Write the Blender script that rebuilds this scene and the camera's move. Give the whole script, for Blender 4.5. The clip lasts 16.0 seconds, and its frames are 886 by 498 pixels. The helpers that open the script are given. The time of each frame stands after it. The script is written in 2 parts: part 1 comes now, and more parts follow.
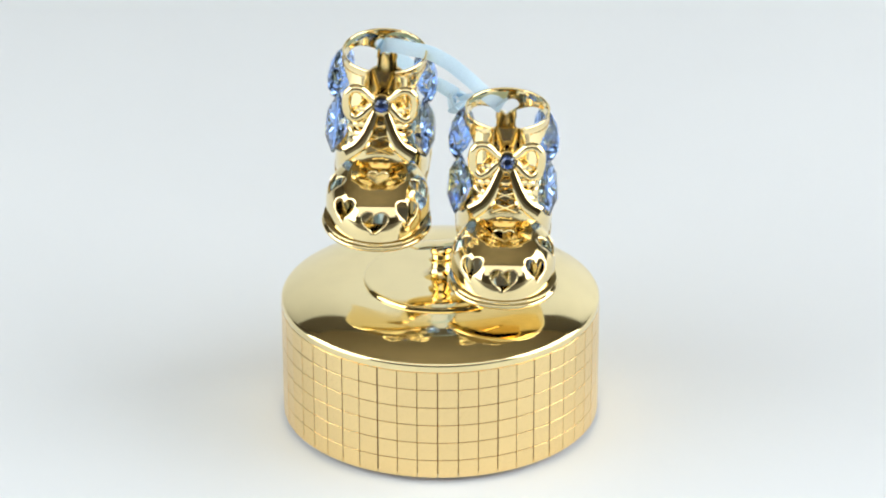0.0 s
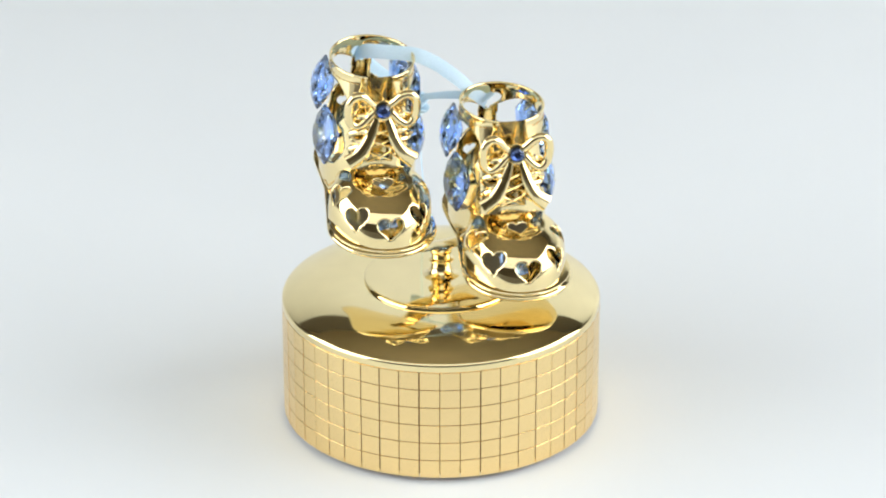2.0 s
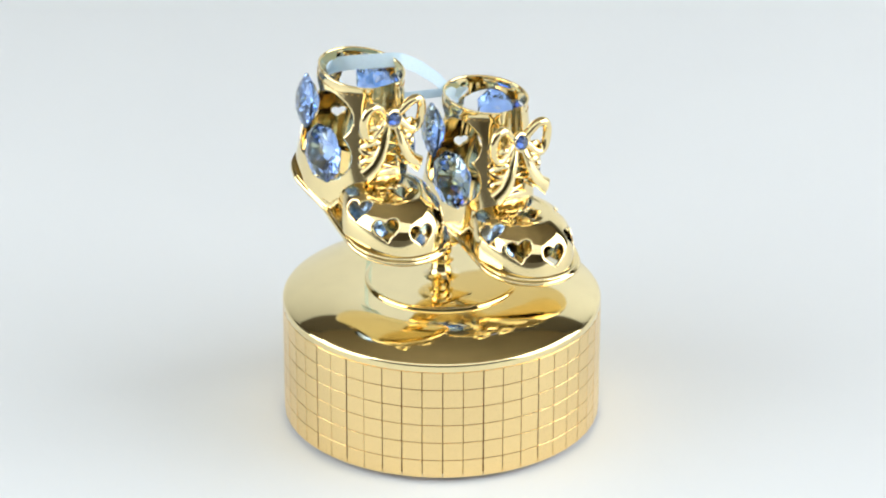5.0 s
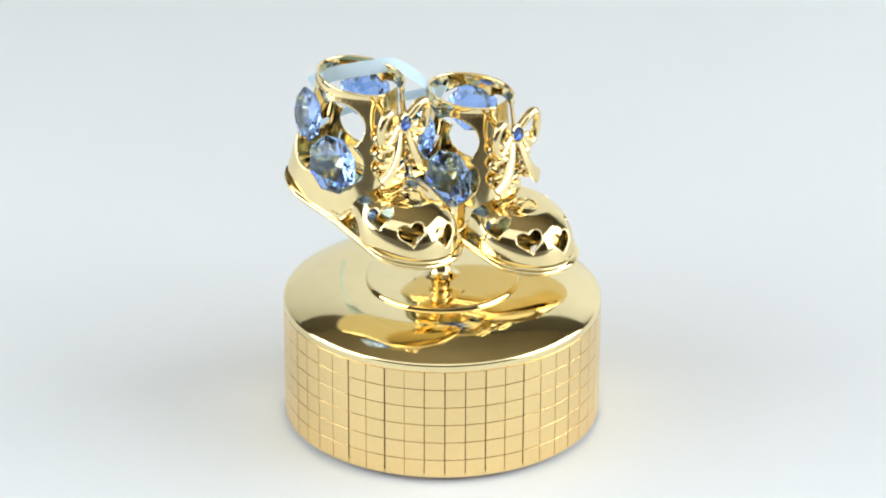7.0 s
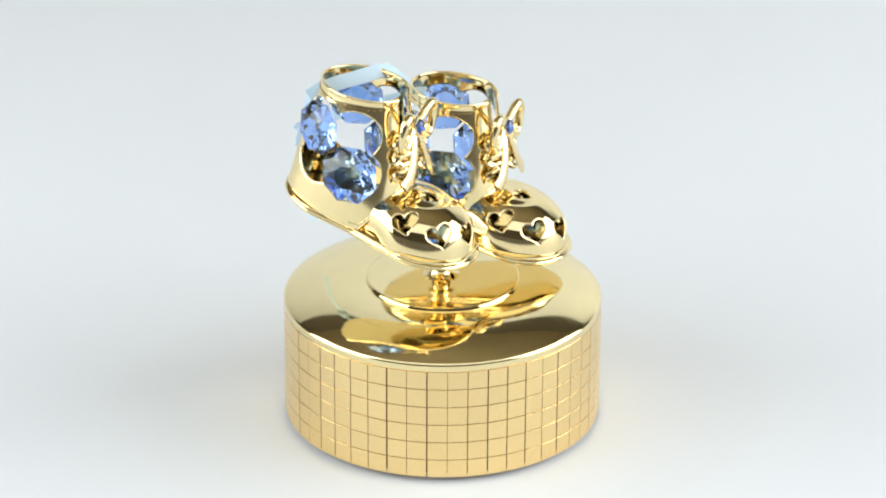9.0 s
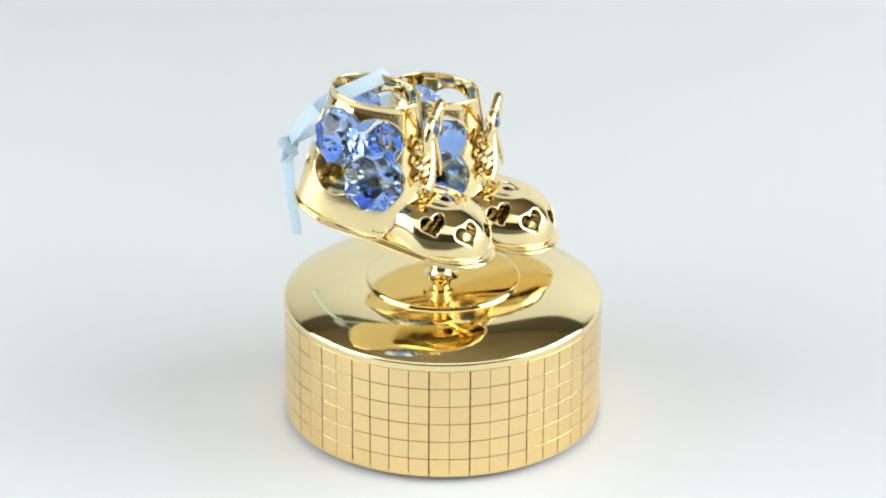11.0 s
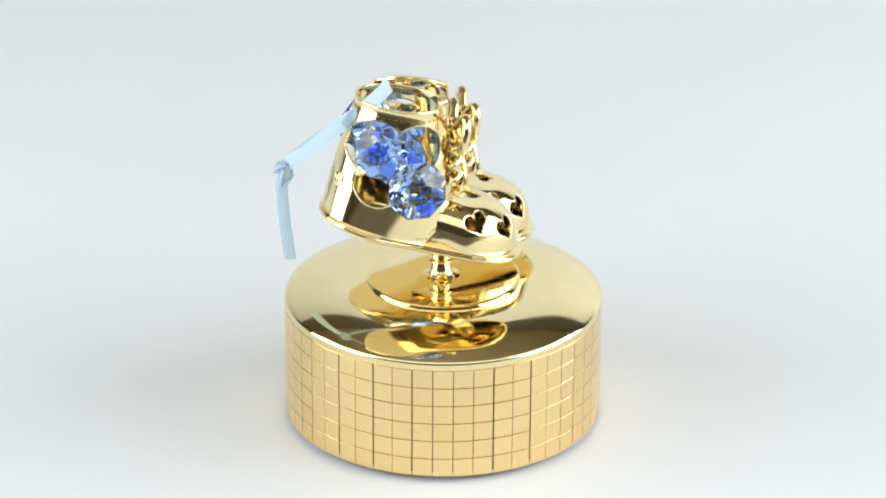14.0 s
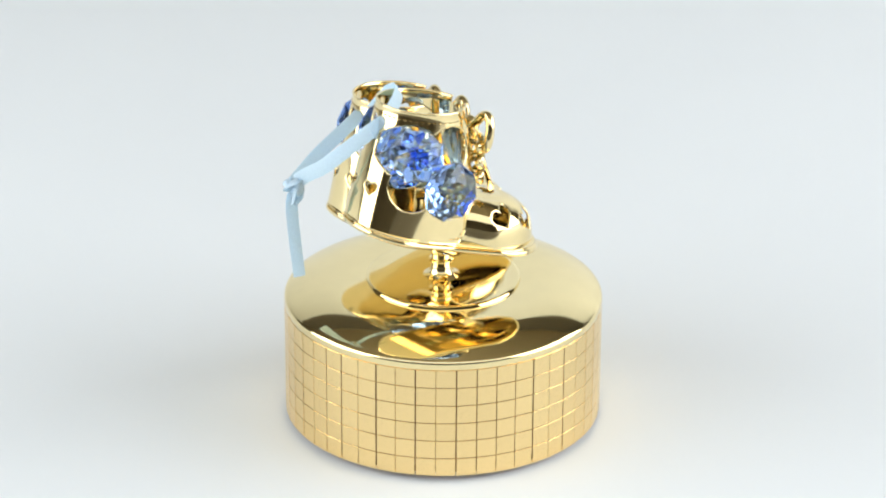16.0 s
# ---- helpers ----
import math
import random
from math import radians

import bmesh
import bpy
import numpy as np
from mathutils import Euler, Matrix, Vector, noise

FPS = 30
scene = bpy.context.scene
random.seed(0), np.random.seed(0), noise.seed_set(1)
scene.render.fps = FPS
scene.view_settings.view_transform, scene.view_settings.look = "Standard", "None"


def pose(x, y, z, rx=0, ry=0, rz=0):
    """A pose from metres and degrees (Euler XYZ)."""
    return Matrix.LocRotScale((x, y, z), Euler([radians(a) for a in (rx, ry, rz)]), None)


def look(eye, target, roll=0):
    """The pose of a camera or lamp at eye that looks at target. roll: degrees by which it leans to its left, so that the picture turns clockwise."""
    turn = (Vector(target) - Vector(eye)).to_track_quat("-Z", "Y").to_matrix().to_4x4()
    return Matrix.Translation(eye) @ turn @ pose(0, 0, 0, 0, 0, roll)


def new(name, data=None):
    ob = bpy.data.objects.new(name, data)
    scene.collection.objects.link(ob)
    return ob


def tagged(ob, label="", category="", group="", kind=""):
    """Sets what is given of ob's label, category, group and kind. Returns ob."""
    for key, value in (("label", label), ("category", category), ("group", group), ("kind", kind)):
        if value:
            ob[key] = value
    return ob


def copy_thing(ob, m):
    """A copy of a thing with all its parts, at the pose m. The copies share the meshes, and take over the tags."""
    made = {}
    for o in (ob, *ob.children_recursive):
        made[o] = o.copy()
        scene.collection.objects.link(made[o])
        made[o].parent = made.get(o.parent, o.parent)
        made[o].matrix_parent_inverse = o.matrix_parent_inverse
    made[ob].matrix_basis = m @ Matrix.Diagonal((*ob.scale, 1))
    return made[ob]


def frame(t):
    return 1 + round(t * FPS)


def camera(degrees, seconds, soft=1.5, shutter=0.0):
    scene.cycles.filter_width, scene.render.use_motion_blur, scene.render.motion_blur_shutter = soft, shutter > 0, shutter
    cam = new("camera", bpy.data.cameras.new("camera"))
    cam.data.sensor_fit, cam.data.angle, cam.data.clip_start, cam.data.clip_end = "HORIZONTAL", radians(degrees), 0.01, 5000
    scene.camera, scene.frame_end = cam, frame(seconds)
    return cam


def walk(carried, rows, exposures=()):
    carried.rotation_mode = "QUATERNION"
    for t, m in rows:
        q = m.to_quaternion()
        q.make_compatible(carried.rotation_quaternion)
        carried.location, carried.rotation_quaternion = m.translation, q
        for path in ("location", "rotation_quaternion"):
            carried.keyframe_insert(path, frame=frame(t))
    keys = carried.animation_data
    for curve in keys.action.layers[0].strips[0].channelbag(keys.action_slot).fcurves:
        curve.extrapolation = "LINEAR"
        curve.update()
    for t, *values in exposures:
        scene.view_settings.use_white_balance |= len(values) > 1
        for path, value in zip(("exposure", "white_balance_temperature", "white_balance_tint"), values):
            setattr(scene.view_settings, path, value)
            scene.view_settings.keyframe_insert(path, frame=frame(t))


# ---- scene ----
# One slow turn of a wind-up music box on a white sweep. Lengths of the small things are written in millimetres and scaled by MM.
MM = 0.001
cam = camera(15.059, 16.0, soft=2.0)
EYE = pose(0, -0.68678, 0.35967, 64.952, 0, -0.037) @ pose(0, 0, 0, 0, 0, -0.038)
walk(cam, [(0, EYE), (16.0, EYE)])

# ---- light ----
world = bpy.data.worlds.new("studio")
world.use_nodes = True
world.node_tree.nodes["Background"].inputs[0].default_value = (0.8, 0.9, 1.0, 1)
world.node_tree.nodes["Background"].inputs[1].default_value = 0.25
scene.world = world


def soft_light(name, eye, target, width, height, watts, colour):
    lamp = bpy.data.lights.new(name, "AREA")
    lamp.shape, lamp.size, lamp.size_y = "RECTANGLE", width, height
    lamp.energy, lamp.color = watts, colour
    ob = new(name, lamp)
    ob.matrix_world = look(eye, target)
    return ob


soft_light("softbox_left", (-0.56, -0.17, 0.25), (0, -0.10, 0.08), 0.6, 0.48, 4.0, (0.89, 0.95, 1.0))
soft_light("softbox_right", (0.78, -0.14, 0.34), (0, -0.08, 0.10), 0.9, 0.66, 10.2, (0.90, 0.95, 1.0))
soft_light("softbox_front", (0, -1.40, 1.15), (0, -0.1, 0.0), 3.4, 1.2, 17.0, (0.87, 0.95, 1.0))
scene.view_settings.exposure = 0.0


# ---- materials ----
def material(name, colour, rough, metal=0.0, grain=0.0, grain_size=900.0, bump=0.0, bump_size=400.0, rough_var=0.0, random_tint=0.0):
    mat = bpy.data.materials.new(name)
    mat.use_nodes = True
    tree = mat.node_tree
    nodes, links = tree.nodes, tree.links
    shader = nodes["Principled BSDF"]
    shader.inputs["Metallic"].default_value = metal
    shader.inputs["Roughness"].default_value = rough
    shader.inputs["Base Color"].default_value = (*colour, 1)
    place = nodes.new("ShaderNodeTexCoord")
    if grain or random_tint:
        mix = nodes.new("ShaderNodeHueSaturation")
        mix.inputs["Color"].default_value = (*colour, 1)
        links.new(mix.outputs["Color"], shader.inputs["Base Color"])
        spots = nodes.new("ShaderNodeTexNoise")
        spots.inputs["Scale"].default_value = grain_size
        spots.inputs["Detail"].default_value = 6
        links.new(place.outputs["Object"], spots.inputs["Vector"])
        span = nodes.new("ShaderNodeMapRange")
        span.inputs["From Min"].default_value, span.inputs["From Max"].default_value = 0.3, 0.7
        span.inputs["To Min"].default_value, span.inputs["To Max"].default_value = 1 - grain, 1 + grain
        links.new(spots.outputs["Fac"], span.inputs["Value"])
        if random_tint:
            info = nodes.new("ShaderNodeObjectInfo")
            each = nodes.new("ShaderNodeMapRange")
            each.inputs["To Min"].default_value, each.inputs["To Max"].default_value = 1 - random_tint, 1 + random_tint
            links.new(info.outputs["Random"], each.inputs["Value"])
            both = nodes.new("ShaderNodeMath")
            both.operation = "MULTIPLY"
            links.new(span.outputs["Result"], both.inputs[0])
            links.new(each.outputs["Result"], both.inputs[1])
            links.new(both.outputs[0], mix.inputs["Value"])
        else:
            links.new(span.outputs["Result"], mix.inputs["Value"])
    if rough_var:
        smear = nodes.new("ShaderNodeTexNoise")
        smear.inputs["Scale"].default_value = 120
        smear.inputs["Detail"].default_value = 4
        links.new(place.outputs["Object"], smear.inputs["Vector"])
        gloss = nodes.new("ShaderNodeMapRange")
        gloss.inputs["From Min"].default_value, gloss.inputs["From Max"].default_value = 0.35, 0.7
        gloss.inputs["To Min"].default_value, gloss.inputs["To Max"].default_value = rough, rough + rough_var
        links.new(smear.outputs["Fac"], gloss.inputs["Value"])
        links.new(gloss.outputs["Result"], shader.inputs["Roughness"])
    if bump:
        dents = nodes.new("ShaderNodeTexNoise")
        dents.inputs["Scale"].default_value = bump_size
        dents.inputs["Detail"].default_value = 3
        links.new(place.outputs["Object"], dents.inputs["Vector"])
        relief = nodes.new("ShaderNodeBump")
        relief.inputs["Strength"].default_value = bump
        relief.inputs["Distance"].default_value = 0.0003
        links.new(dents.outputs["Fac"], relief.inputs["Height"])
        links.new(relief.outputs["Normal"], shader.inputs["Normal"])
    return mat


INSOLE = material("burnished_gold", (0.92, 0.83, 0.62), 0.05, 1.0, grain=0.03, rough_var=0.04)
GOLD = material("polished_gold", (0.93, 0.755, 0.40), 0.06, 1.0, grain=0.03, grain_size=300, rough_var=0.04, bump=0.03, bump_size=150)
LID_GOLD = material("lid_gold", (0.93, 0.77, 0.42), 0.05, 1.0, grain=0.02, grain_size=200, rough_var=0.05)
TILE_GOLD = material("satin_gold", (0.94, 0.70, 0.34), 0.22, 1.0, grain=0.012, grain_size=900, rough_var=0.03, random_tint=0.015)
GROOVE = material("groove", (0.30, 0.15, 0.07), 0.5, 1.0, grain=0.1)
PAPER = material("white_paper", (0.80, 0.82, 0.83), 0.75, 0.0, grain=0.012, grain_size=6, bump=0.05, bump_size=900)
WALL = material("beige_wall", (0.28, 0.25, 0.20), 0.8, 0.0, grain=0.05, grain_size=3)
# nearly black, so the gold mirrors a dark front beyond the paper's edge
TABLE = material("added_dark_block", (0.07, 0.06, 0.05), 0.5, 0.0, grain=0.25, grain_size=12)
# warm and bright to put the brown band into the lid's reflection
CEILING = material("tan_ceiling", (0.78, 0.64, 0.42), 0.8, 0.0, grain=0.05, grain_size=3)
FOOT = material("black_felt", (0.03, 0.03, 0.03), 0.9, 0.0, grain=0.2)
STITCH = material("stitch", (0.75, 0.55, 0.25), 0.25, 1.0, grain=0.1)


def glass(name, colour, ior):
    mat = bpy.data.materials.new(name)
    mat.use_nodes = True
    shader = mat.node_tree.nodes["Principled BSDF"]
    shader.inputs["Base Color"].default_value = (*colour, 1)
    shader.inputs["Transmission Weight"].default_value = 1.0
    shader.inputs["Roughness"].default_value = 0.0
    shader.inputs["IOR"].default_value = ior
    return mat


CRYSTAL = glass("blue_crystal", (0.34, 0.53, 1.0), 1.54)
GEM = glass("dark_blue_gem", (0.05, 0.12, 0.70), 1.7)


def satin():
    mat = material("satin_ribbon", (0.80, 0.90, 0.95), 0.42, 0.0, grain=0.06, grain_size=2500, bump=0.2, bump_size=3000)
    tree = mat.node_tree
    shader = tree.nodes["Principled BSDF"]
    shader.inputs["Sheen Weight"].default_value = 0.4
    thin = tree.nodes.new("ShaderNodeBsdfTranslucent")
    thin.inputs["Color"].default_value = (0.55, 0.80, 0.95, 1)
    both = tree.nodes.new("ShaderNodeMixShader")
    both.inputs[0].default_value = 0.4
    tree.links.new(shader.outputs[0], both.inputs[1])
    tree.links.new(thin.outputs[0], both.inputs[2])
    tree.links.new(both.outputs[0], tree.nodes["Material Output"].inputs["Surface"])
    return mat


RIBBON = satin()


# ---- mesh helpers ----
def part(name, bm, mat, parent=None, label="", smooth=True, sharp=35):
    data = bpy.data.meshes.new(name)
    bm.to_mesh(data)
    bm.free()
    return part_mesh(name, data, mat, parent, label, smooth, sharp)


def part_mesh(name, data, mat, parent=None, label="", smooth=True, sharp=35):
    if not data.materials:
        data.materials.append(mat)
        if smooth:
            data.shade_smooth()
            data.set_sharp_from_angle(angle=radians(sharp))
    ob = new(name, data)
    if parent:
        ob.parent = parent
    return tagged(ob, label)


def lathe(profile, turns=96):
    """A turned solid from (radius, height) pairs in millimetres."""
    bm = bmesh.new()
    rings = []
    for r, z in profile:
        if r < 1e-6:
            rings.append([bm.verts.new((0, 0, z * MM))])
        else:
            rings.append([bm.verts.new((r * MM * math.cos(2 * math.pi * k / turns), r * MM * math.sin(2 * math.pi * k / turns), z * MM)) for k in range(turns)])
    for a, b in zip(rings, rings[1:]):
        for k in range(turns):
            j = (k + 1) % turns
            if len(a) == 1 and len(b) > 1:
                bm.faces.new((a[0], b[k], b[j]))
            elif len(b) == 1 and len(a) > 1:
                bm.faces.new((a[k], b[0], a[j]))
            elif len(a) > 1:
                bm.faces.new((a[k], b[k], b[j], a[j]))
    bmesh.ops.recalc_face_normals(bm, faces=bm.faces)
    return bm


def smooth_path(points, steps=10, closed=False):
    """Points along a rounded line through the given ones."""
    p = [Vector(q) for q in points]
    n = len(p)
    out = []
    for i in range(n if closed else n - 1):
        a, b, c, d = (p[(i + k) % n] if closed else p[min(max(i + k, 0), n - 1)] for k in (-1, 0, 1, 2))
        for s in range(steps):
            t = s / steps
            out.append(0.5 * (2 * b + (c - a) * t + (2 * a - 5 * b + 4 * c - d) * t * t + (3 * b - a - 3 * c + d) * t ** 3))
    if not closed:
        out.append(p[-1])
    return out


def strip(bm, points, width, thick, facing, closed=False, sides=10, taper=None):
    """A rounded bar of oval section along a line (millimetres): width across, thick along facing."""
    n = len(points)
    rings = []
    for i, q in enumerate(points):
        ahead = points[(i + 1) % n] if closed else points[min(i + 1, n - 1)]
        behind = points[i - 1] if closed or i else points[0]
        along = (ahead - behind).normalized()
        face = Vector(facing(i / max(n - 1, 1)) if callable(facing) else facing)
        across = along.cross(face).normalized()
        up = across.cross(along).normalized()
        k = taper(i / max(n - 1, 1)) if taper else 1
        rings.append([bm.verts.new((q + across * (width * k / 2 * math.cos(2 * math.pi * s / sides)) + up * (thick / 2 * math.sin(2 * math.pi * s / sides))) * MM) for s in range(sides)])
    for i in range(n if closed else n - 1):
        a, b = rings[i], rings[(i + 1) % n]
        for s in range(sides):
            bm.faces.new((a[s], a[(s + 1) % sides], b[(s + 1) % sides], b[s]))
    if not closed:
        bm.faces.new(rings[0][::-1])
        bm.faces.new(rings[-1])
    bmesh.ops.recalc_face_normals(bm, faces=bm.faces)
    return bm


# ---- the place ----
def backdrop():
    """A white paper sweep: flat under the box, curving up behind it."""
    bm = bmesh.new()
    line = [(-0.18, -0.0016), (0.28, -0.0016)]
    for k in range(1, 37):
        a = radians(90 * k / 36)
        line.append((0.28 + 0.40 * math.sin(a), -0.0016 + 0.40 * (1 - math.cos(a))))
    line.append((0.68, 0.64))
    cols = [-1.0, -0.35, 0.35, 1.0]
    grid = [[bm.verts.new((x, y, z)) for x in cols] for y, z in line]
    for a, b in zip(grid, grid[1:]):
        for k in range(len(cols) - 1):
            bm.faces.new((a[k], a[k + 1], b[k + 1], b[k]))
    ob = part("backdrop", bm, PAPER)
    return tagged(ob, "seamless white paper sweep, softly lit and faintly blue", "backdrop", kind="structure")


def room():
    """Plain unseen beige walls and ceiling, added to close the place and tone the gold's reflections."""
    w, back, front, top, low, d = 1.9, 1.3, 2.2, 1.7, -0.8, 0.1
    slabs = (("wall_north", -w - d, w + d, back, back + d, low, top), ("wall_south", -w - d, w + d, -front - d, -front, low, top),
             ("wall_west", -w - d, -w, -front, back, low, top), ("wall_east", w, w + d, -front, back, low, top),
             ("ceiling", -w - d, w + d, -front - d, back + d, top, top + d), ("floor", -w - d, w + d, -front - d, back + d, low - d, low))
    for name, x0, x1, y0, y1, z0, z1 in slabs:
        bm = bmesh.new()
        bmesh.ops.create_cube(bm, size=1, matrix=Matrix.Translation(((x0 + x1) / 2, (y0 + y1) / 2, (z0 + z1) / 2)) @ Matrix.Diagonal((x1 - x0, y1 - y0, z1 - z0, 1)))
        tagged(part(name, bm, CEILING if name == "ceiling" else WALL, smooth=False), "plain matt beige unseen studio " + name.split("_")[0], name.split("_")[0], kind="structure")


def table():
    """The plain block that carries the sweep: unseen, added dark to darken the gold's front reflections."""
    bm = bmesh.new()
    bmesh.ops.create_cube(bm, size=1, matrix=Matrix.Translation((0, 0.0, -0.4028)) @ Matrix.Diagonal((2.04, 1.24, 0.794, 1)))
    bmesh.ops.bevel(bm, geom=bm.edges[:], offset=0.004, segments=2, affect="EDGES")
    tagged(part("table", bm, TABLE), "unseen dark block added under the paper sweep", "table", kind="structure")


backdrop()
table()
room()


# ---- sheet metal with cut-outs ----
def heart(size):
    """Outline of a heart, point down, about size wide."""
    out = []
    for k in range(48):
        a = 2 * math.pi * k / 48
        out.append((math.sin(a) ** 3 * 16, 13 * math.cos(a) - 5 * math.cos(2 * a) - 2 * math.cos(3 * a) - math.cos(4 * a) + 2))
    return np.array(out) * size / 32


def outline_distance(q, poly):
    """Signed distance of points q (n, 2) from an outline: negative inside."""
    best = np.full(len(q), 1e9)
    inside = np.zeros(len(q), bool)
    for a, b in zip(poly, np.roll(poly, -1, axis=0)):
        e, w = b - a, q - a
        t = np.clip((w @ e) / (e @ e + 1e-12), 0, 1)
        best = np.minimum(best, np.hypot(*(w - t[:, None] * e).T))
        cond = (a[1] > q[:, 1]) != (b[1] > q[:, 1])
        cross = (b[0] - a[0]) * (q[:, 1] - a[1]) / (b[1] - a[1] + 1e-12) + a[0]
        inside ^= cond & (q[:, 0] < cross)
    return np.where(inside, -best, best)


def hole(centre, normal, up, kind, size, reach=5.0):
    """A cut-out that faces along normal. kind: 'heart', 'slot' (half sizes) or 'rounds' (offsets and radii)."""
    n = np.array(normal, float) / np.linalg.norm(normal)
    x = np.cross(np.array(up, float), n)
    x /= np.linalg.norm(x)
    y = np.cross(n, x)
    c = np.array(centre, float)
    poly = heart(size) if kind == "heart" else None

    def distance(p):
        w = p - c
        q = np.stack([w @ x, w @ y], 1)
        if kind == "heart":
            d = outline_distance(q, poly)
        elif kind == "slot":
            e = np.abs(q) - np.array(size)
            d = np.hypot(*np.maximum(e, 0).T) + np.minimum(e.max(1), 0)
        else:
            d = np.min([np.hypot(q[:, 0] - ox, q[:, 1] - oy) - r for ox, oy, r in size], axis=0)
        return np.where(np.abs(w @ n) < reach, d, 9.0)
    return distance


def pierced(surface, nu, nv, holes, closed=True, u_span=(0, 1), keep=None):
    """Mesh of surface(u, v) (millimetres) with holes cut along clean outlines."""
    us = np.linspace(*u_span, nu + 1)[: nu if closed else nu + 1]
    u, v = (g.ravel() for g in np.meshgrid(us, np.linspace(0, 1, nv + 1), indexing="ij"))

    def far(p):
        return np.min([h(p) for h in holes], axis=0) if holes else np.full(len(p), 9.0)
    du, dv = (u_span[1] - u_span[0]) / nu, 1 / nv
    first = surface(u, v)
    cell = 0.62 * max(np.median(np.linalg.norm(surface(u + du, v) - first, axis=1)), np.median(np.linalg.norm(surface(u, v + dv) - first, axis=1)))
    d0 = far(first)
    near = np.abs(d0) < cell
    uu, vv = u.copy(), v.copy()
    for _ in range(3):
        p = surface(uu, vv)
        d = far(p)
        gu = (far(surface(uu + du * 0.1, vv)) - d) / 0.1
        gv = (far(surface(uu, vv + dv * 0.1)) - d) / 0.1
        g2 = np.maximum(gu * gu + gv * gv, 1e-6)
        su, sv = np.clip(-d * gu / g2, -0.7, 0.7), np.clip(-d * gv / g2, -0.7, 0.7)
        uu = np.where(near, np.clip(uu + su * du, u - 0.75 * du, u + 0.75 * du), uu)
        vv = np.where(near, np.clip(np.clip(vv + sv * dv, v - 0.75 * dv, v + 0.75 * dv), 0, 1), vv)
    p = surface(uu, vv)
    cols = len(us)
    faces = []
    mid = []
    for i in range(cols if closed else cols - 1):
        j = (i + 1) % cols
        for k in range(nv):
            f = (i * (nv + 1) + k, j * (nv + 1) + k, j * (nv + 1) + k + 1, i * (nv + 1) + k + 1)
            faces.append(f)
            mid.append((p[f[0]] + p[f[1]] + p[f[2]] + p[f[3]]) / 4)
    mid = np.array(mid)
    good = far(mid) > 0
    if keep:
        good &= keep(mid)
    faces = [f for f, g in zip(faces, good) if g]
    used = sorted({k for f in faces for k in f})
    index = {k: n for n, k in enumerate(used)}
    data = bpy.data.meshes.new("sheet")
    data.from_pydata([tuple(p[k] * MM) for k in used], [], [tuple(index[k] for k in f) for f in faces])
    data.update()
    return data


def sheet(name, data, mat, parent, label="", thick=0.45):
    """Gives a pierced sheet its thickness."""
    data.materials.append(mat)
    data.shade_smooth()
    ob = new(name, data)
    ob.parent = parent
    mod = ob.modifiers.new("thickness", "SOLIDIFY")
    mod.thickness, mod.offset, mod.use_even_offset = thick * MM, 0, False
    return tagged(ob, label)


# ---- the music box ----
def tile_mesh():
    """One flat square plate with softened edges; its back lies on the drum."""
    w, h, d, b = 4.33 / 2, 4.25 / 2, 0.5, 0.05
    bm = bmesh.new()
    back = [bm.verts.new((x * MM, 0, z * MM)) for x, z in ((-w, -h), (w, -h), (w, h), (-w, h))]
    edge = [bm.verts.new((x * MM, -(d - b) * MM, z * MM)) for x, z in ((-w, -h), (w, -h), (w, h), (-w, h))]
    face = [bm.verts.new((x * MM, -d * MM, z * MM)) for x, z in ((-w + b, -h + b), (w - b, -h + b), (w - b, h - b), (-w + b, h - b))]
    for a, c in ((back, edge), (edge, face)):
        for k in range(4):
            bm.faces.new((a[k], a[(k + 1) % 4], c[(k + 1) % 4], c[k]))
    bm.faces.new(face)
    bmesh.ops.recalc_face_normals(bm, faces=bm.faces)
    data = bpy.data.meshes.new("tile")
    bm.to_mesh(data)
    bm.free()
    data.materials.append(TILE_GOLD)
    return data


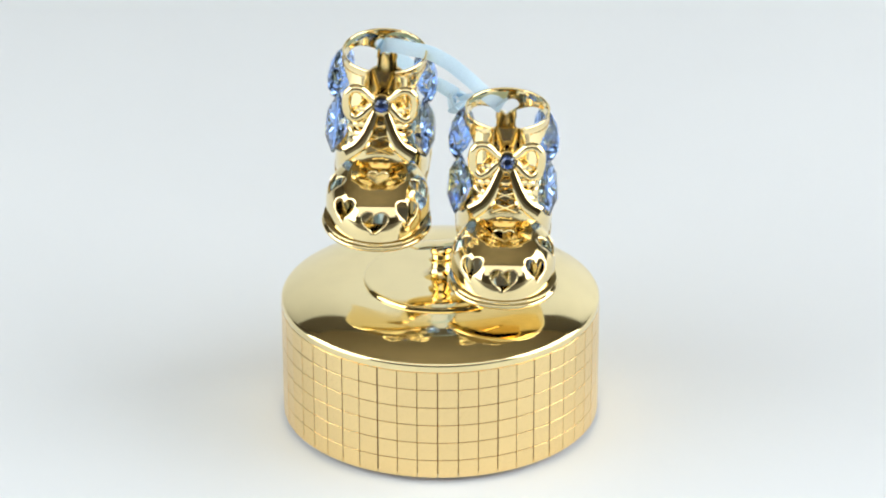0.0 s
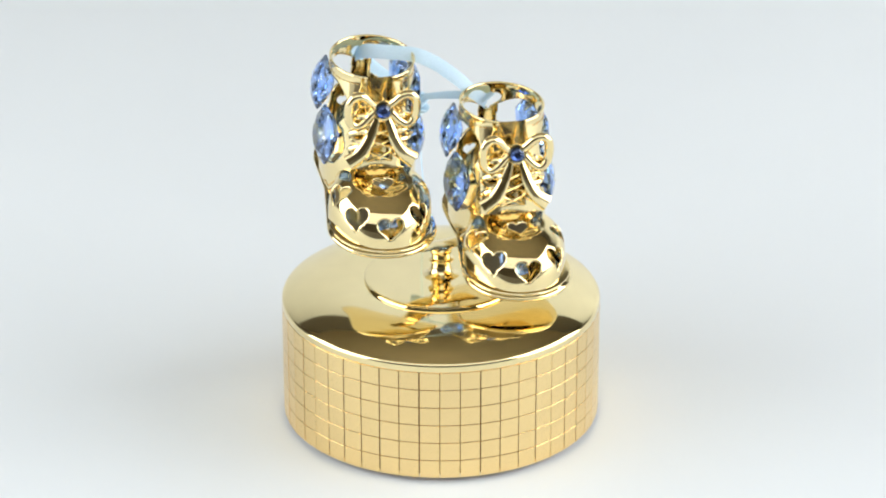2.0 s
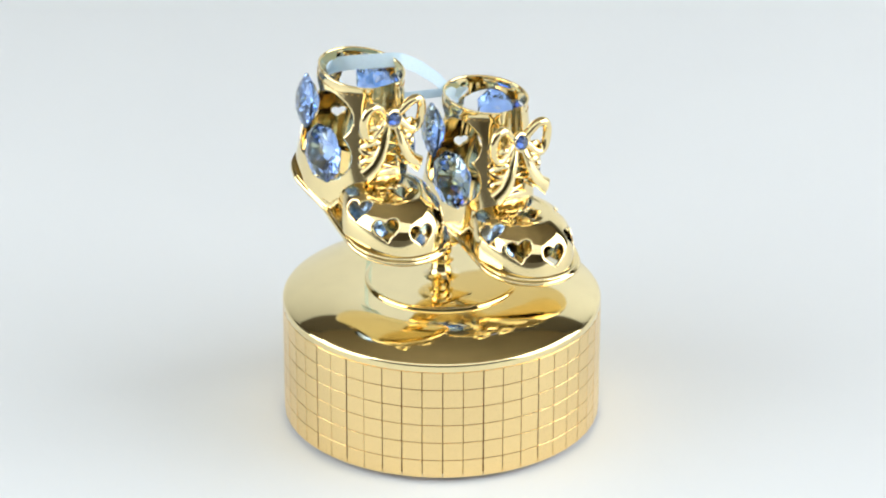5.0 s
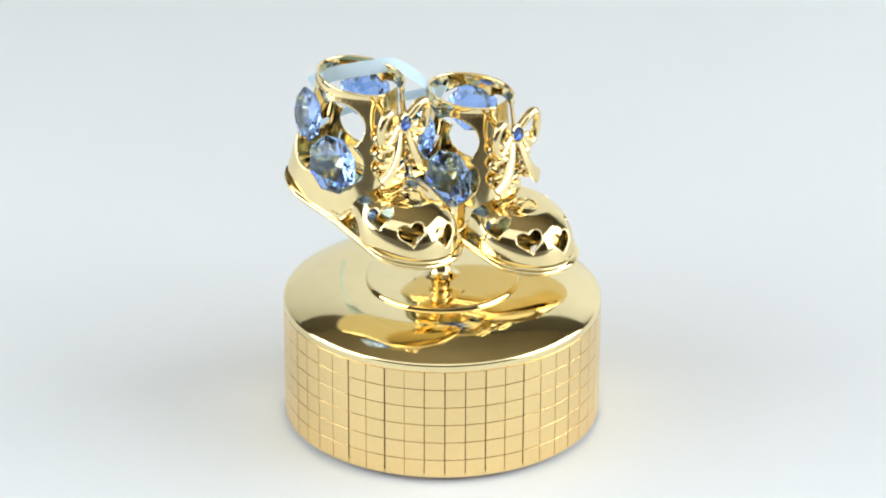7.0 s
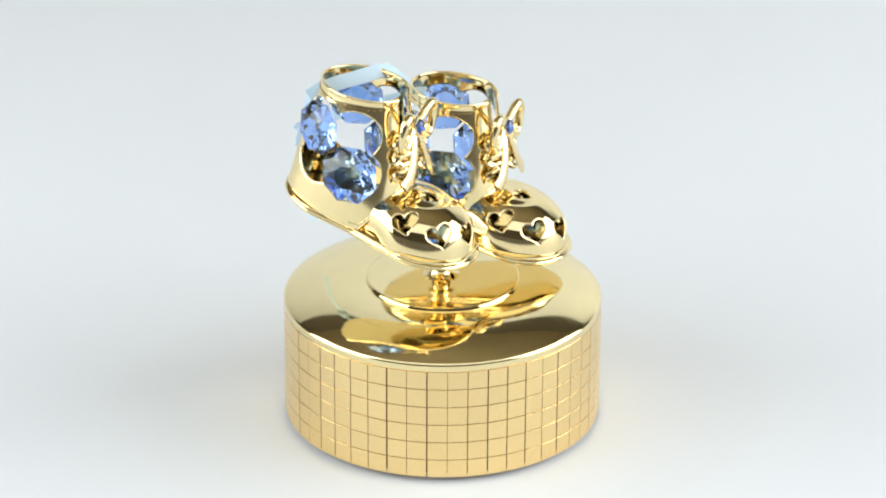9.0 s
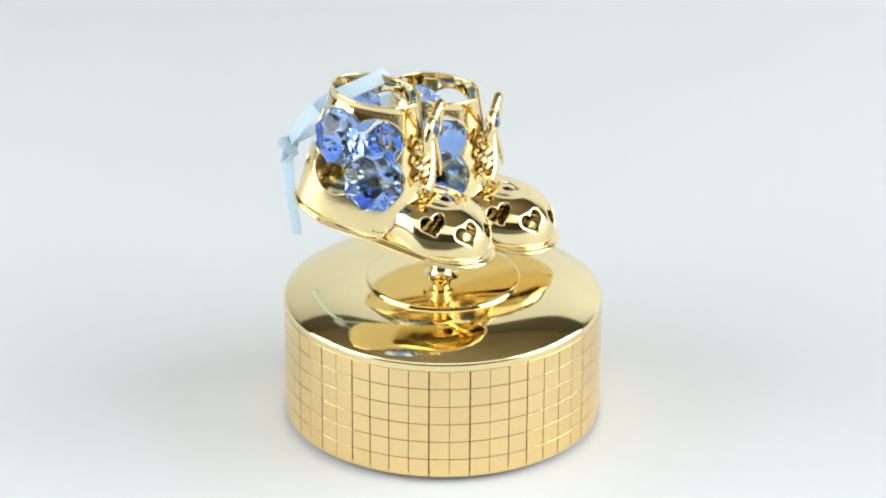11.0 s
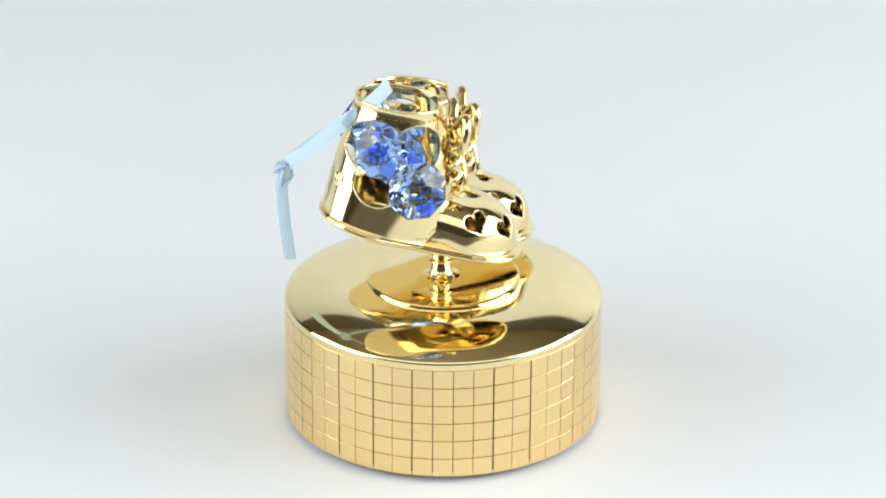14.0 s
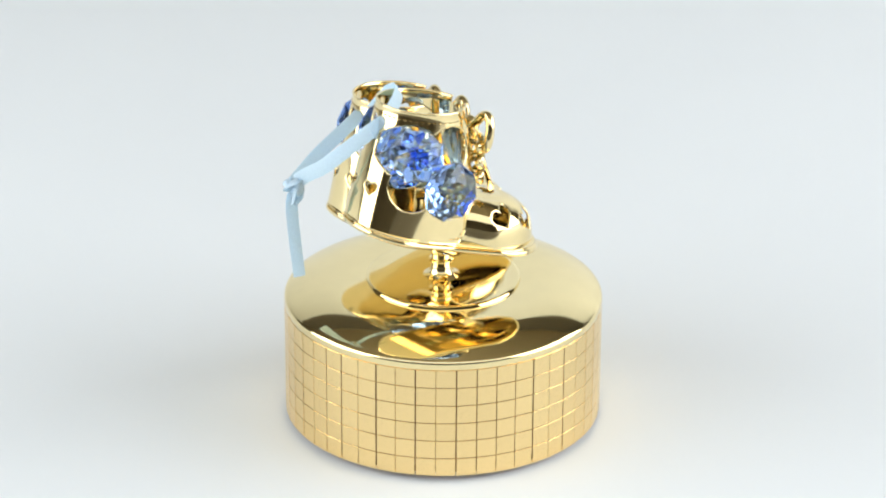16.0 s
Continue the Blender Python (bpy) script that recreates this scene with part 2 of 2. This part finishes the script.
def music_box():
    box = new("music_box")
    tagged(box, "gold-plated wind-up music box with two baby shoes on a tiled drum", "music box")
    drum = part("drum", lathe([(0, 0.0), (34.2, 0.0), (35.2, 0.5), (35.35, 1.5), (35.35, 25.6), (34.5, 26.4), (0, 26.4)]), GROOVE, box, "round drum clad in square gold tiles")
    part("foot", lathe([(0, -1.6), (28, -1.6), (28, 0.1), (0, 0.1)], 64), FOOT, box, "black felt foot under the drum")
    lid_line = [(0, 31.8), (21.5, 31.78)]
    for k in range(1, 25):
        r = 21.5 + 13.9 * k / 24
        lid_line.append((r, lid_line[-1][1] - 13.9 / 24 * math.tan(radians(26 * (k - 0.5) / 24))))
    low = lid_line[-1][1]
    lid_line += [(35.85, low - 0.3), (36.1, low - 0.65), (36.15, low - 1.1), (36.12, 26.3), (36.0, 26.12), (35.0, 26.1)]
    part("lid", lathe(lid_line, 160), LID_GOLD, box, "mirror-polished shallow domed gold lid", sharp=50)
    part("disc", lathe([(17.5, 31.7), (17.4, 32.0), (17.38, 32.3), (17.25, 32.45), (17.0, 32.53), (16.6, 32.55), (10, 32.58), (0, 32.6)], 128), LID_GOLD, box, "raised polished gold disc under the post")
    post = part("post", lathe([(4.6, 32.5), (3.4, 32.8), (2.7, 33.4), (2.3, 34.2), (2.15, 35.2), (2.1, 36.0), (2.45, 36.2), (2.9, 36.35), (2.9, 36.5), (2.45, 36.65), (2.15, 36.9), (2.1, 37.9),
                               (2.4, 38.15), (2.55, 38.5), (2.55, 39.1), (2.3, 39.4), (0, 39.45)], 64), GOLD, box, "turned gold post with rings")
    arms = bmesh.new()
    strip(arms, smooth_path([(-14, -4, 46.6), (-10, -3, 44.6), (-7, -1.5, 40.6), (-3, 0, 39.8), (0, 0, 39.8), (4, 1, 39.8), (8, 2.5, 40.4), (10, 3.5, 44.0), (15, 4, 44.9)], 8), 5.2, 0.8, (0, 0.02, 1), sides=12)
    part("carrier_bar", arms, GOLD, post, "bent flat gold bar under the soles")
    # the drum sits a third of a degree askew on its spindle
    askew = pose(-0.12 * MM, -0.3 * MM, 0, 0.34, -0.1, 0)
    for ob in box.children:
        if ob.name in ("drum", "lid", "disc"):
            ob.matrix_basis = askew
    return box, drum


box, drum = music_box()


# ---- a baby shoe ----
SLOPE = 0.285
COLLAR_Z, COLLAR_Y, COLLAR_A, COLLAR_B = 30.5, 2.3, 8.9, 9.3


def sole_height(y):
    """The sole dips toe-down in a shallow rocker."""
    return SLOPE * y - 0.35 - 1.3 * (1 - ((y + 1.2) / 22.4) ** 2)


def sole_half_width(y):
    """Half the sole's width at y, toe at -23.6 and heel at 20.2."""
    s = (y + 23.6) / 43.8
    toe = max(0.0, 1 - max(0.0, (0.30 - s) / 0.30) ** 2.3) ** 0.5
    heel = max(0.0, 1 - max(0.0, (s - 0.76) / 0.24) ** 2.2) ** 0.5
    return (12.1 - 2.1 * min(1.0, max(0.0, (s - 0.22) / 0.35)) + 0.7 * min(1.0, max(0.0, (s - 0.6) / 0.2))) * toe * heel


def sole_outline(n=96, grow=0.0):
    ys = [-23.6 - grow + (43.8 + 2 * grow) * (0.5 - 0.5 * math.cos(math.pi * k / (n // 2))) for k in range(n // 2 + 1)]
    half = [(sole_half_width(min(20.2, max(-23.6, -1.7 + (y + 1.7) * 21.9 / (21.9 + grow)))) + grow * (1 if 0 < i < n // 2 else 0), y) for i, y in enumerate(ys)]
    return [(x, y) for x, y in half] + [(-x, y) for x, y in half[-2:0:-1]]


def outsole():
    bm = bmesh.new()
    rings = []
    for grow, z in ((-2.2, -0.35), (-0.3, -0.35), (0.35, 0.0), (0.5, 0.45), (0.35, 0.9), (-0.1, 1.0), (-0.15, 1.15), (0.1, 1.35), (0.1, 1.7), (-0.5, 1.85), (-1.6, 1.85)):
        rings.append([bm.verts.new((x * MM, y * MM, (sole_height(y) + z) * MM)) for x, y in sole_outline(96, grow)])
    for a, b in zip(rings, rings[1:]):
        for k in range(96):
            bm.faces.new((a[k], a[(k + 1) % 96], b[(k + 1) % 96], b[k]))
    bm.faces.new(rings[0])
    bmesh.ops.recalc_face_normals(bm, faces=bm.faces)
    return bm


def upper_surface(u, v):
    """Heel and ankle: u runs round from the front, v from the sole up to the collar."""
    a = 2 * np.pi * u
    bx, by = 10.5 * np.sign(np.sin(a)) * np.abs(np.sin(a)) ** 0.65, 5.9 - 13.9 * np.cos(a)
    bz = sole_height(by) + 1.2 + np.maximum(0, -0.5 - by) * 1.25
    tx, ty = COLLAR_A * np.sin(a), COLLAR_Y - COLLAR_B * np.cos(a)
    s = v
    bulge = 0.9 * np.sin(np.pi * s)
    lip = 0.45 * np.clip((s - 0.93) / 0.07, 0, 1) ** 2
    x = bx * (1 - s) + tx * s + np.sin(a) * (bulge * 0.6 + lip)
    y = by * (1 - s) + ty * s - np.cos(a) * (lip + 0.3 * bulge)
    z = bz * (1 - s) + (COLLAR_Z + 0.16 * (ty - COLLAR_Y)) * s
    return np.stack([x, y, z], 1)


def toe_surface(u, v):
    """Toe cap: a dome over the front of the sole; u runs round, v from the rim to the crown."""
    a = 2 * np.pi * u
    h = np.sin(v * np.pi / 2)
    k = np.maximum(0, 1 - h ** 3.6) ** (1 / 2.6)
    cx, cy = 11.7 * np.sign(np.sin(a)) * np.abs(np.sin(a)) ** 0.86, -16.0 * np.cos(a)
    y = -7.0 + cy * k
    x = cx * k * (1 - 0.22 * (0.5 - 0.5 * np.cos(np.pi * np.clip((y + 11) / 9, 0, 1))))
    z = sole_height(y) + 1.2 + h * (10.6 - 0.06 * (y + 13))
    r = np.hypot(x / 6.2, (y + 11.5) / 5.6)
    z = z - 0.3 * (0.5 - 0.5 * np.cos(np.pi * np.clip((1.12 - r) / 0.3, 0, 1)))
    return np.stack([x, y, z], 1)


LOBES = ((-4.1, 4.8, 6.1), (4.1, -4.8, 6.1), (4.4, 3.9, 5.6), (-4.2, -2.8, 5.2))


def side_frame(side):
    """Middle, outward normal and upward direction of the cut-out on one side of the ankle."""
    return (side * 10.0, 5.3, 17.5), (side, 0.06, 0.03), (0, 0, 1)


def octagon_bm(radius=6.7):
    """A large octagonal stone cut alike on both sides: small table, star facets, kites down to a thin girdle, facing +z."""
    bm = bmesh.new()

    def ring(r, z, turn):
        return [bm.verts.new((radius * r * math.cos(radians(45 * k + turn)) * MM, radius * r * math.sin(radians(45 * k + turn)) * MM, z * MM)) for k in range(8)]
    girdles = []
    for side, high, inner, outer in ((1, 2.2, 0.42, 0.73), (-1, 2.9, 0.22, 0.62)):
        table, star, girdle = ring(inner, side * high, 22.5), ring(outer, side * high * 0.62, 0), ring(1.0, side * 0.28, 22.5)
        girdles.append(girdle)
        bm.faces.new(table)
        for k in range(8):
            j = (k + 1) % 8
            bm.faces.new((table[k], table[j], star[j]))
            bm.faces.new((girdle[k], girdle[j], star[j]))
            bm.faces.new((table[k], star[j], girdle[k], star[k]))
    for k in range(8):
        bm.faces.new((girdles[0][k], girdles[0][(k + 1) % 8], girdles[1][(k + 1) % 8], girdles[1][k]))
    bmesh.ops.recalc_face_normals(bm, faces=bm.faces)
    return bm


def crystal_bm(radius=1.7, depth=1.9):
    """A small round cut stone: table, crown and pavilion, facing +z."""
    bm = bmesh.new()
    spec = ((0.50, 0.46, 0.0), (0.80, 0.30, 22.5), (1.0, 0.06, 0.0), (1.0, -0.08, 0.0), (0.62, -0.55, 22.5))
    rings = []
    for r, z, turn in spec:
        rings.append([bm.verts.new((radius * r * math.cos(radians(45 * k + turn)) * MM, radius * r * math.sin(radians(45 * k + turn)) * MM, depth * z * MM)) for k in range(8)])
    low = bm.verts.new((0, 0, -depth * 0.95 * MM))
    bm.faces.new(rings[0])
    for (a, b), same, ahead in zip(zip(rings, rings[1:]), (False, False, True, False), (1, 0, 0, 1)):
        for k in range(8):
            j = (k + 1) % 8
            if same:
                bm.faces.new((a[k], a[j], b[j], b[k]))
            elif ahead:
                bm.faces.new((a[k], a[j], b[k]))
                bm.faces.new((a[j], b[j], b[k]))
            else:
                bm.faces.new((b[k], a[k], b[j]))
                bm.faces.new((a[k], a[j], b[j]))
    for k in range(8):
        bm.faces.new((rings[-1][k], rings[-1][(k + 1) % 8], low))
    bmesh.ops.recalc_face_normals(bm, faces=bm.faces)
    return bm


def facing_pose(centre, normal, spin=0.0):
    turn = Vector(normal).to_track_quat("Z", "Y").to_matrix().to_4x4()
    return Matrix.Translation(Vector(centre) * MM) @ turn @ pose(0, 0, 0, 0, 0, spin)


def baby_shoe(parent):
    holes = []
    for side in (-1, 1):
        c, n, up = side_frame(side)
        x = Vector(up).cross(Vector(n)).normalized()
        offs = [((-1 if x.y < 0 else 1) * -y, z, r) for y, z, r in LOBES]
        holes.append(hole(c, n, up, "rounds", offs, 7))
        holes.append(hole((side * 3.9, 18, 14.6), (side * 0.25, 1, 0.3), (0, 0, 1), "heart", 3.5))
    holes.append(hole((0, 13, 27.0), (0, 1, 0.3), (0, 0, 1), "heart", 5.6))
    holes.append(hole((0, -8, 21.3), (0, -1, 0), (0, 0, 1), "slot", (2.9, 11.6)))
    shoe = sheet("shoe", pierced(upper_surface, 260, 84, holes), GOLD, parent, "polished gold ankle shoe pierced with hearts and quatrefoils")
    toe_holes = [hole((0, -23.0, -0.9), (0, -1, 0.25), (0, 0, 1), "heart", 5.8), hole((0, -13.5, 5.6), (0, -0.25, 1), (0, 1, 0.25), "heart", 4.8)]
    for side in (-1, 1):
        toe_holes.append(hole((side * 8.1, -20.2, 0.8), (side * 0.70, -0.70, 0.25), (0, 0.3, 1), "heart", 5.8))
        toe_holes.append(hole((side * 10.6, -12.1, 3.4), (side, -0.06, 0.25), (0, 0.3, 1), "heart", 5.4))
    sheet("toe_cap", pierced(toe_surface, 220, 70, toe_holes, keep=lambda m: m[:, 1] < np.where(np.abs(m[:, 0]) < 6.5, -4.5, 0.5)), GOLD, shoe, "rounded gold toe cap with heart cut-outs")
    part("outsole", outsole(), GOLD, shoe, "thin tilted gold sole with a double rim", sharp=60)
    inner = bmesh.new()
    inner.faces.new([inner.verts.new((x * MM, y * MM, (sole_height(y) + 1.0) * MM)) for x, y in sole_outline(96, -1.2)])
    bmesh.ops.triangulate(inner, faces=inner.faces[:])
    bmesh.ops.solidify(inner, geom=inner.faces[:], thickness=0.4 * MM)
    part("insole", inner, INSOLE, shoe, "burnished gold inner sole")
    # rolled collar edge and the edge of the heel piece
    rim = bmesh.new()
    edge = upper_surface(np.linspace(0.054, 0.946, 97), np.full(97, 0.995))
    strip(rim, [Vector(q) for q in edge], 0.45, 0.32, (0, 0, 1), sides=8)
    part("collar_rim", rim, GOLD, shoe)
    hem = bmesh.new()
    edge = upper_surface(np.linspace(-0.26, 0.26, 61), np.full(61, 0.012))
    strip(hem, [Vector(q) for q in edge], 0.8, 0.6, (0, -0.4, 1), sides=8)
    part("hem", hem, GOLD, shoe)
    # rows of raised stitches
    sew = bmesh.new()
    for u in np.arange(0.09, 0.92, 0.021):
        ends = upper_surface(np.array([u, u + 0.006, u + 0.012]), np.full(3, 0.925))
        out = Vector((math.sin(2 * math.pi * u), -math.cos(2 * math.pi * u), 0))
        strip(sew, [Vector(q) + out * 0.25 for q in ends], 0.35, 0.3, tuple(out), sides=6)
    for u in np.arange(-0.2, 0.2, 0.012):
        ends = upper_surface(np.array([u, u + 0.0035, u + 0.007]), np.full(3, 0.05))
        out = Vector((math.sin(2 * math.pi * u), -math.cos(2 * math.pi * u), 0))
        strip(sew, [Vector(q) + out * 0.25 for q in ends], 0.35, 0.3, tuple(out), sides=6)
    part("stitching", sew, STITCH, shoe)
    # tongue behind the laces
    tongue = bmesh.new()
    rows = []
    for k in range(15):
        z = 10.5 + 18.0 * k / 14
        rows.append([tongue.verts.new((x * MM, (-6.6 + 1.2 * (k / 14) + 0.05 * x * x) * MM, z * MM)) for x in np.linspace(-4.6, 4.6, 13)])
    for a, b in zip(rows, rows[1:]):
        for k in range(12):
            tongue.faces.new((a[k], a[k + 1], b[k + 1], b[k]))
    bmesh.ops.solidify(tongue, geom=tongue.faces[:], thickness=0.4 * MM)
    part("tongue", tongue, GOLD, shoe)
    # crossed laces
    for sign in (-1, 1):
        lace = bmesh.new()
        pts = []
        for k in range(5):
            pts.append((sign * (2.7 if k % 2 else -2.7), -8.4 - 0.1 * k, 9.8 + 2.7 * k))
        strip(lace, smooth_path(pts, 6), 0.5, 0.5, (0, -1, 0), sides=8)
        part("lace", lace, GOLD, shoe)
        for k in range(3):
            z = 12.6 + 3.6 * k
            loop = bmesh.new()
            pts = [(sign * x, y, z + dz) for x, y, dz in ((2.6, -8.8, 0.3), (3.8, -9.9, 1.3), (5.4, -9.4, 1.1), (6.6, -7.9, 0.0), (5.6, -8.9, -1.2), (3.8, -9.8, -0.9))]
            strip(loop, smooth_path(pts, 5, True), 1.6, 1.6, (sign * 0.4, -1, 0), closed=True, sides=10)
            part("lace_loop", loop, GOLD, shoe)
    # the bow
    for sign in (-1, 1):
        loop = bmesh.new()
        pts = [(sign * x, y, z) for x, y, z in ((1.4, -9.5, 22.8), (2.8, -10.1, 24.4), (4.4, -10.6, 26.0), (6.1, -10.8, 26.3), (7.3, -10.6, 24.9), (7.6, -10.2, 22.4), (7.1, -9.9, 20.0), (5.8, -9.8, 18.9), (4.2, -9.8, 19.6), (2.6, -9.7, 21.3))]
        strip(loop, smooth_path(pts, 6, True), 2.1, 2.0, (sign * 0.2, -1, 0.1), closed=True, sides=12)
        part("bow_loop", loop, GOLD, shoe)
        tail = bmesh.new()
        pts = [(sign * x, y, z) for x, y, z in ((0.9, -9.8, 21.8), (1.9, -10.4, 18.6), (3.1, -10.8, 15.4), (4.9, -10.9, 12.4), (7.4, -10.5, 10.4))]
        strip(tail, smooth_path(pts, 6), 3.4, 1.1, (sign * 0.2, -1, 0.15), sides=12, taper=lambda t: 0.45 + 0.65 * t)
        part("bow_tail", tail, GOLD, shoe)
    bezel = part("bezel", lathe([(0, -1.0), (1.9, -1.0), (2.35, -0.4), (2.4, 0.3), (2.15, 0.75), (1.8, 0.8), (1.7, 0.3), (0, 0.1)], 40), GOLD, shoe, "round gold setting")
    bezel.matrix_basis = facing_pose((0.2, -9.9, 22.4), (0, -1, 0.12))
    gem = part("gem", crystal_bm(1.75, 1.9), GEM, shoe, "small dark-blue stone", smooth=False)
    gem.matrix_basis = bezel.matrix_basis @ pose(0, 0, 0.75 * MM)
    # two large stones on each side
    stone = None
    for side in (-1, 1):
        c, n, up = side_frame(side)
        for (y, z), out, size in (((3.7, 4.8), -0.4, 0.92), ((-4.1, -4.8), 0.1, 1.0)):
            centre = (c[0] + side * out - 0.5, c[1] + y, c[2] + z)
            m = facing_pose(centre, (side, 0.42 if y > 0 else -0.04, 0.08), 0) @ Matrix.Diagonal((size, size, size, 1))
            if stone is None:
                stone = part("crystal", octagon_bm(), CRYSTAL, shoe, "large cut sky-blue crystal", smooth=False)
                data = stone.data
            else:
                stone = part_mesh("crystal", data, CRYSTAL, shoe, "large cut sky-blue crystal")
            stone.matrix_basis = m
    return shoe


left_shoe = baby_shoe(box)
left_shoe.matrix_basis = pose(-13.7 * MM, 10.2 * MM, 51.6 * MM, 0, 2.0, -2.5)
right_shoe = copy_thing(left_shoe, pose(14.0 * MM, -1.1 * MM, 41.7 * MM, -3.0, 1.5, -0.8))


# ---- the ribbon ----
def ribbon():
    thing = new("ribbon")
    tagged(thing, "pale blue satin ribbon threaded through both heels and knotted", "ribbon")

    def band(name, pts, facing, width=3.3, label=""):
        bm = bmesh.new()
        strip(bm, smooth_path(pts, 10), width, 0.28, facing, sides=10)
        return part(name, bm, RIBBON, thing, label)
    band("front_band", [(-14.3, 25.5, 77.4), (-13.4, 23.4, 78.9), (-11.6, 20.0, 80.4), (-7.2, 15.4, 81.3), (-2.6, 12.4, 81.4), (1.6, 12.0, 79.3), (4.6, 11.4, 77.1), (7.4, 11.0, 74.7), (10.2, 11.2, 71.8), (13.8, 11.6, 68.6)], lambda t: (-0.5 + 0.9 * t, -0.8, 0.45))
    band("left_band", [(-13.8, 22.6, 79.8), (-12.6, 25.4, 77.6), (-8.3, 29.2, 72.4), (-3.6, 31.8, 67.6), (0.4, 33.4, 64.7), (3.4, 34.8, 62.2)], (-0.75, 0.35, 0.5))
    band("right_band", [(13.8, 9.5, 70.3), (13.4, 13.0, 69.6), (11.2, 19.0, 67.6), (8.2, 27.0, 64.8), (4.6, 34.6, 61.6)], (-0.5, 0.4, 0.7))
    band("tail", [(4.4, 35.2, 59.0), (4.7, 35.5, 55.5), (4.5, 35.0, 47.7), (4.9, 33.8, 38.2)], (-0.9, 0.3, 0.05), 2.7)
    knot = bmesh.new()
    for wraps, width in ((((-1.9, 0.2, 2.6), (-0.4, 1.3, 1.5), (1.5, 0.6, -0.2), (0.9, -0.9, -2.0), (-0.8, -1.1, -1.2), (-1.7, -0.6, 0.8)), 2.6),
                         (((-1.4, 0.5, 1.0), (0.2, 1.5, 1.9), (1.6, 0.1, 1.4), (0.6, -1.3, 0.2), (-1.2, -0.6, -1.8), (-1.1, 0.8, -2.6)), 2.3)):
        strip(knot, [q + Vector((4.0, 35.2, 60.1)) for q in smooth_path(wraps, 6, True)], width, 0.9, (0.2, 0.5, 1), closed=True, sides=10)
    part("knot", knot, RIBBON, thing, "tight blue overhand knot")
    return thing


ties = ribbon()


# ---- the cladding ----
def cladding():
    data = tile_mesh()
    for col in range(50):
        a = -1.05 + 3.6 + 7.2 * col + random.uniform(-0.1, 0.1)
        for row in range(6):
            tile = part_mesh("tile", data, TILE_GOLD, drum)
            tile.matrix_basis = pose(0, 0, 0, 0, 0, a) @ pose(0, -35.6 * MM, (26.16 - 4.359 * (row + 0.5)) * MM, random.uniform(-0.25, 0.25), 0, random.uniform(-0.2, 0.2))


cladding()


def motions():
    turning = [(t, pose(0, 0, 0, 0, 0, a)) for t, a in ((0, 0), (4, 29.9), (8, 60.0), (12, 90.1), (16, 120.9))]
    walk(box, turning)
    walk(ties, turning)


motions()
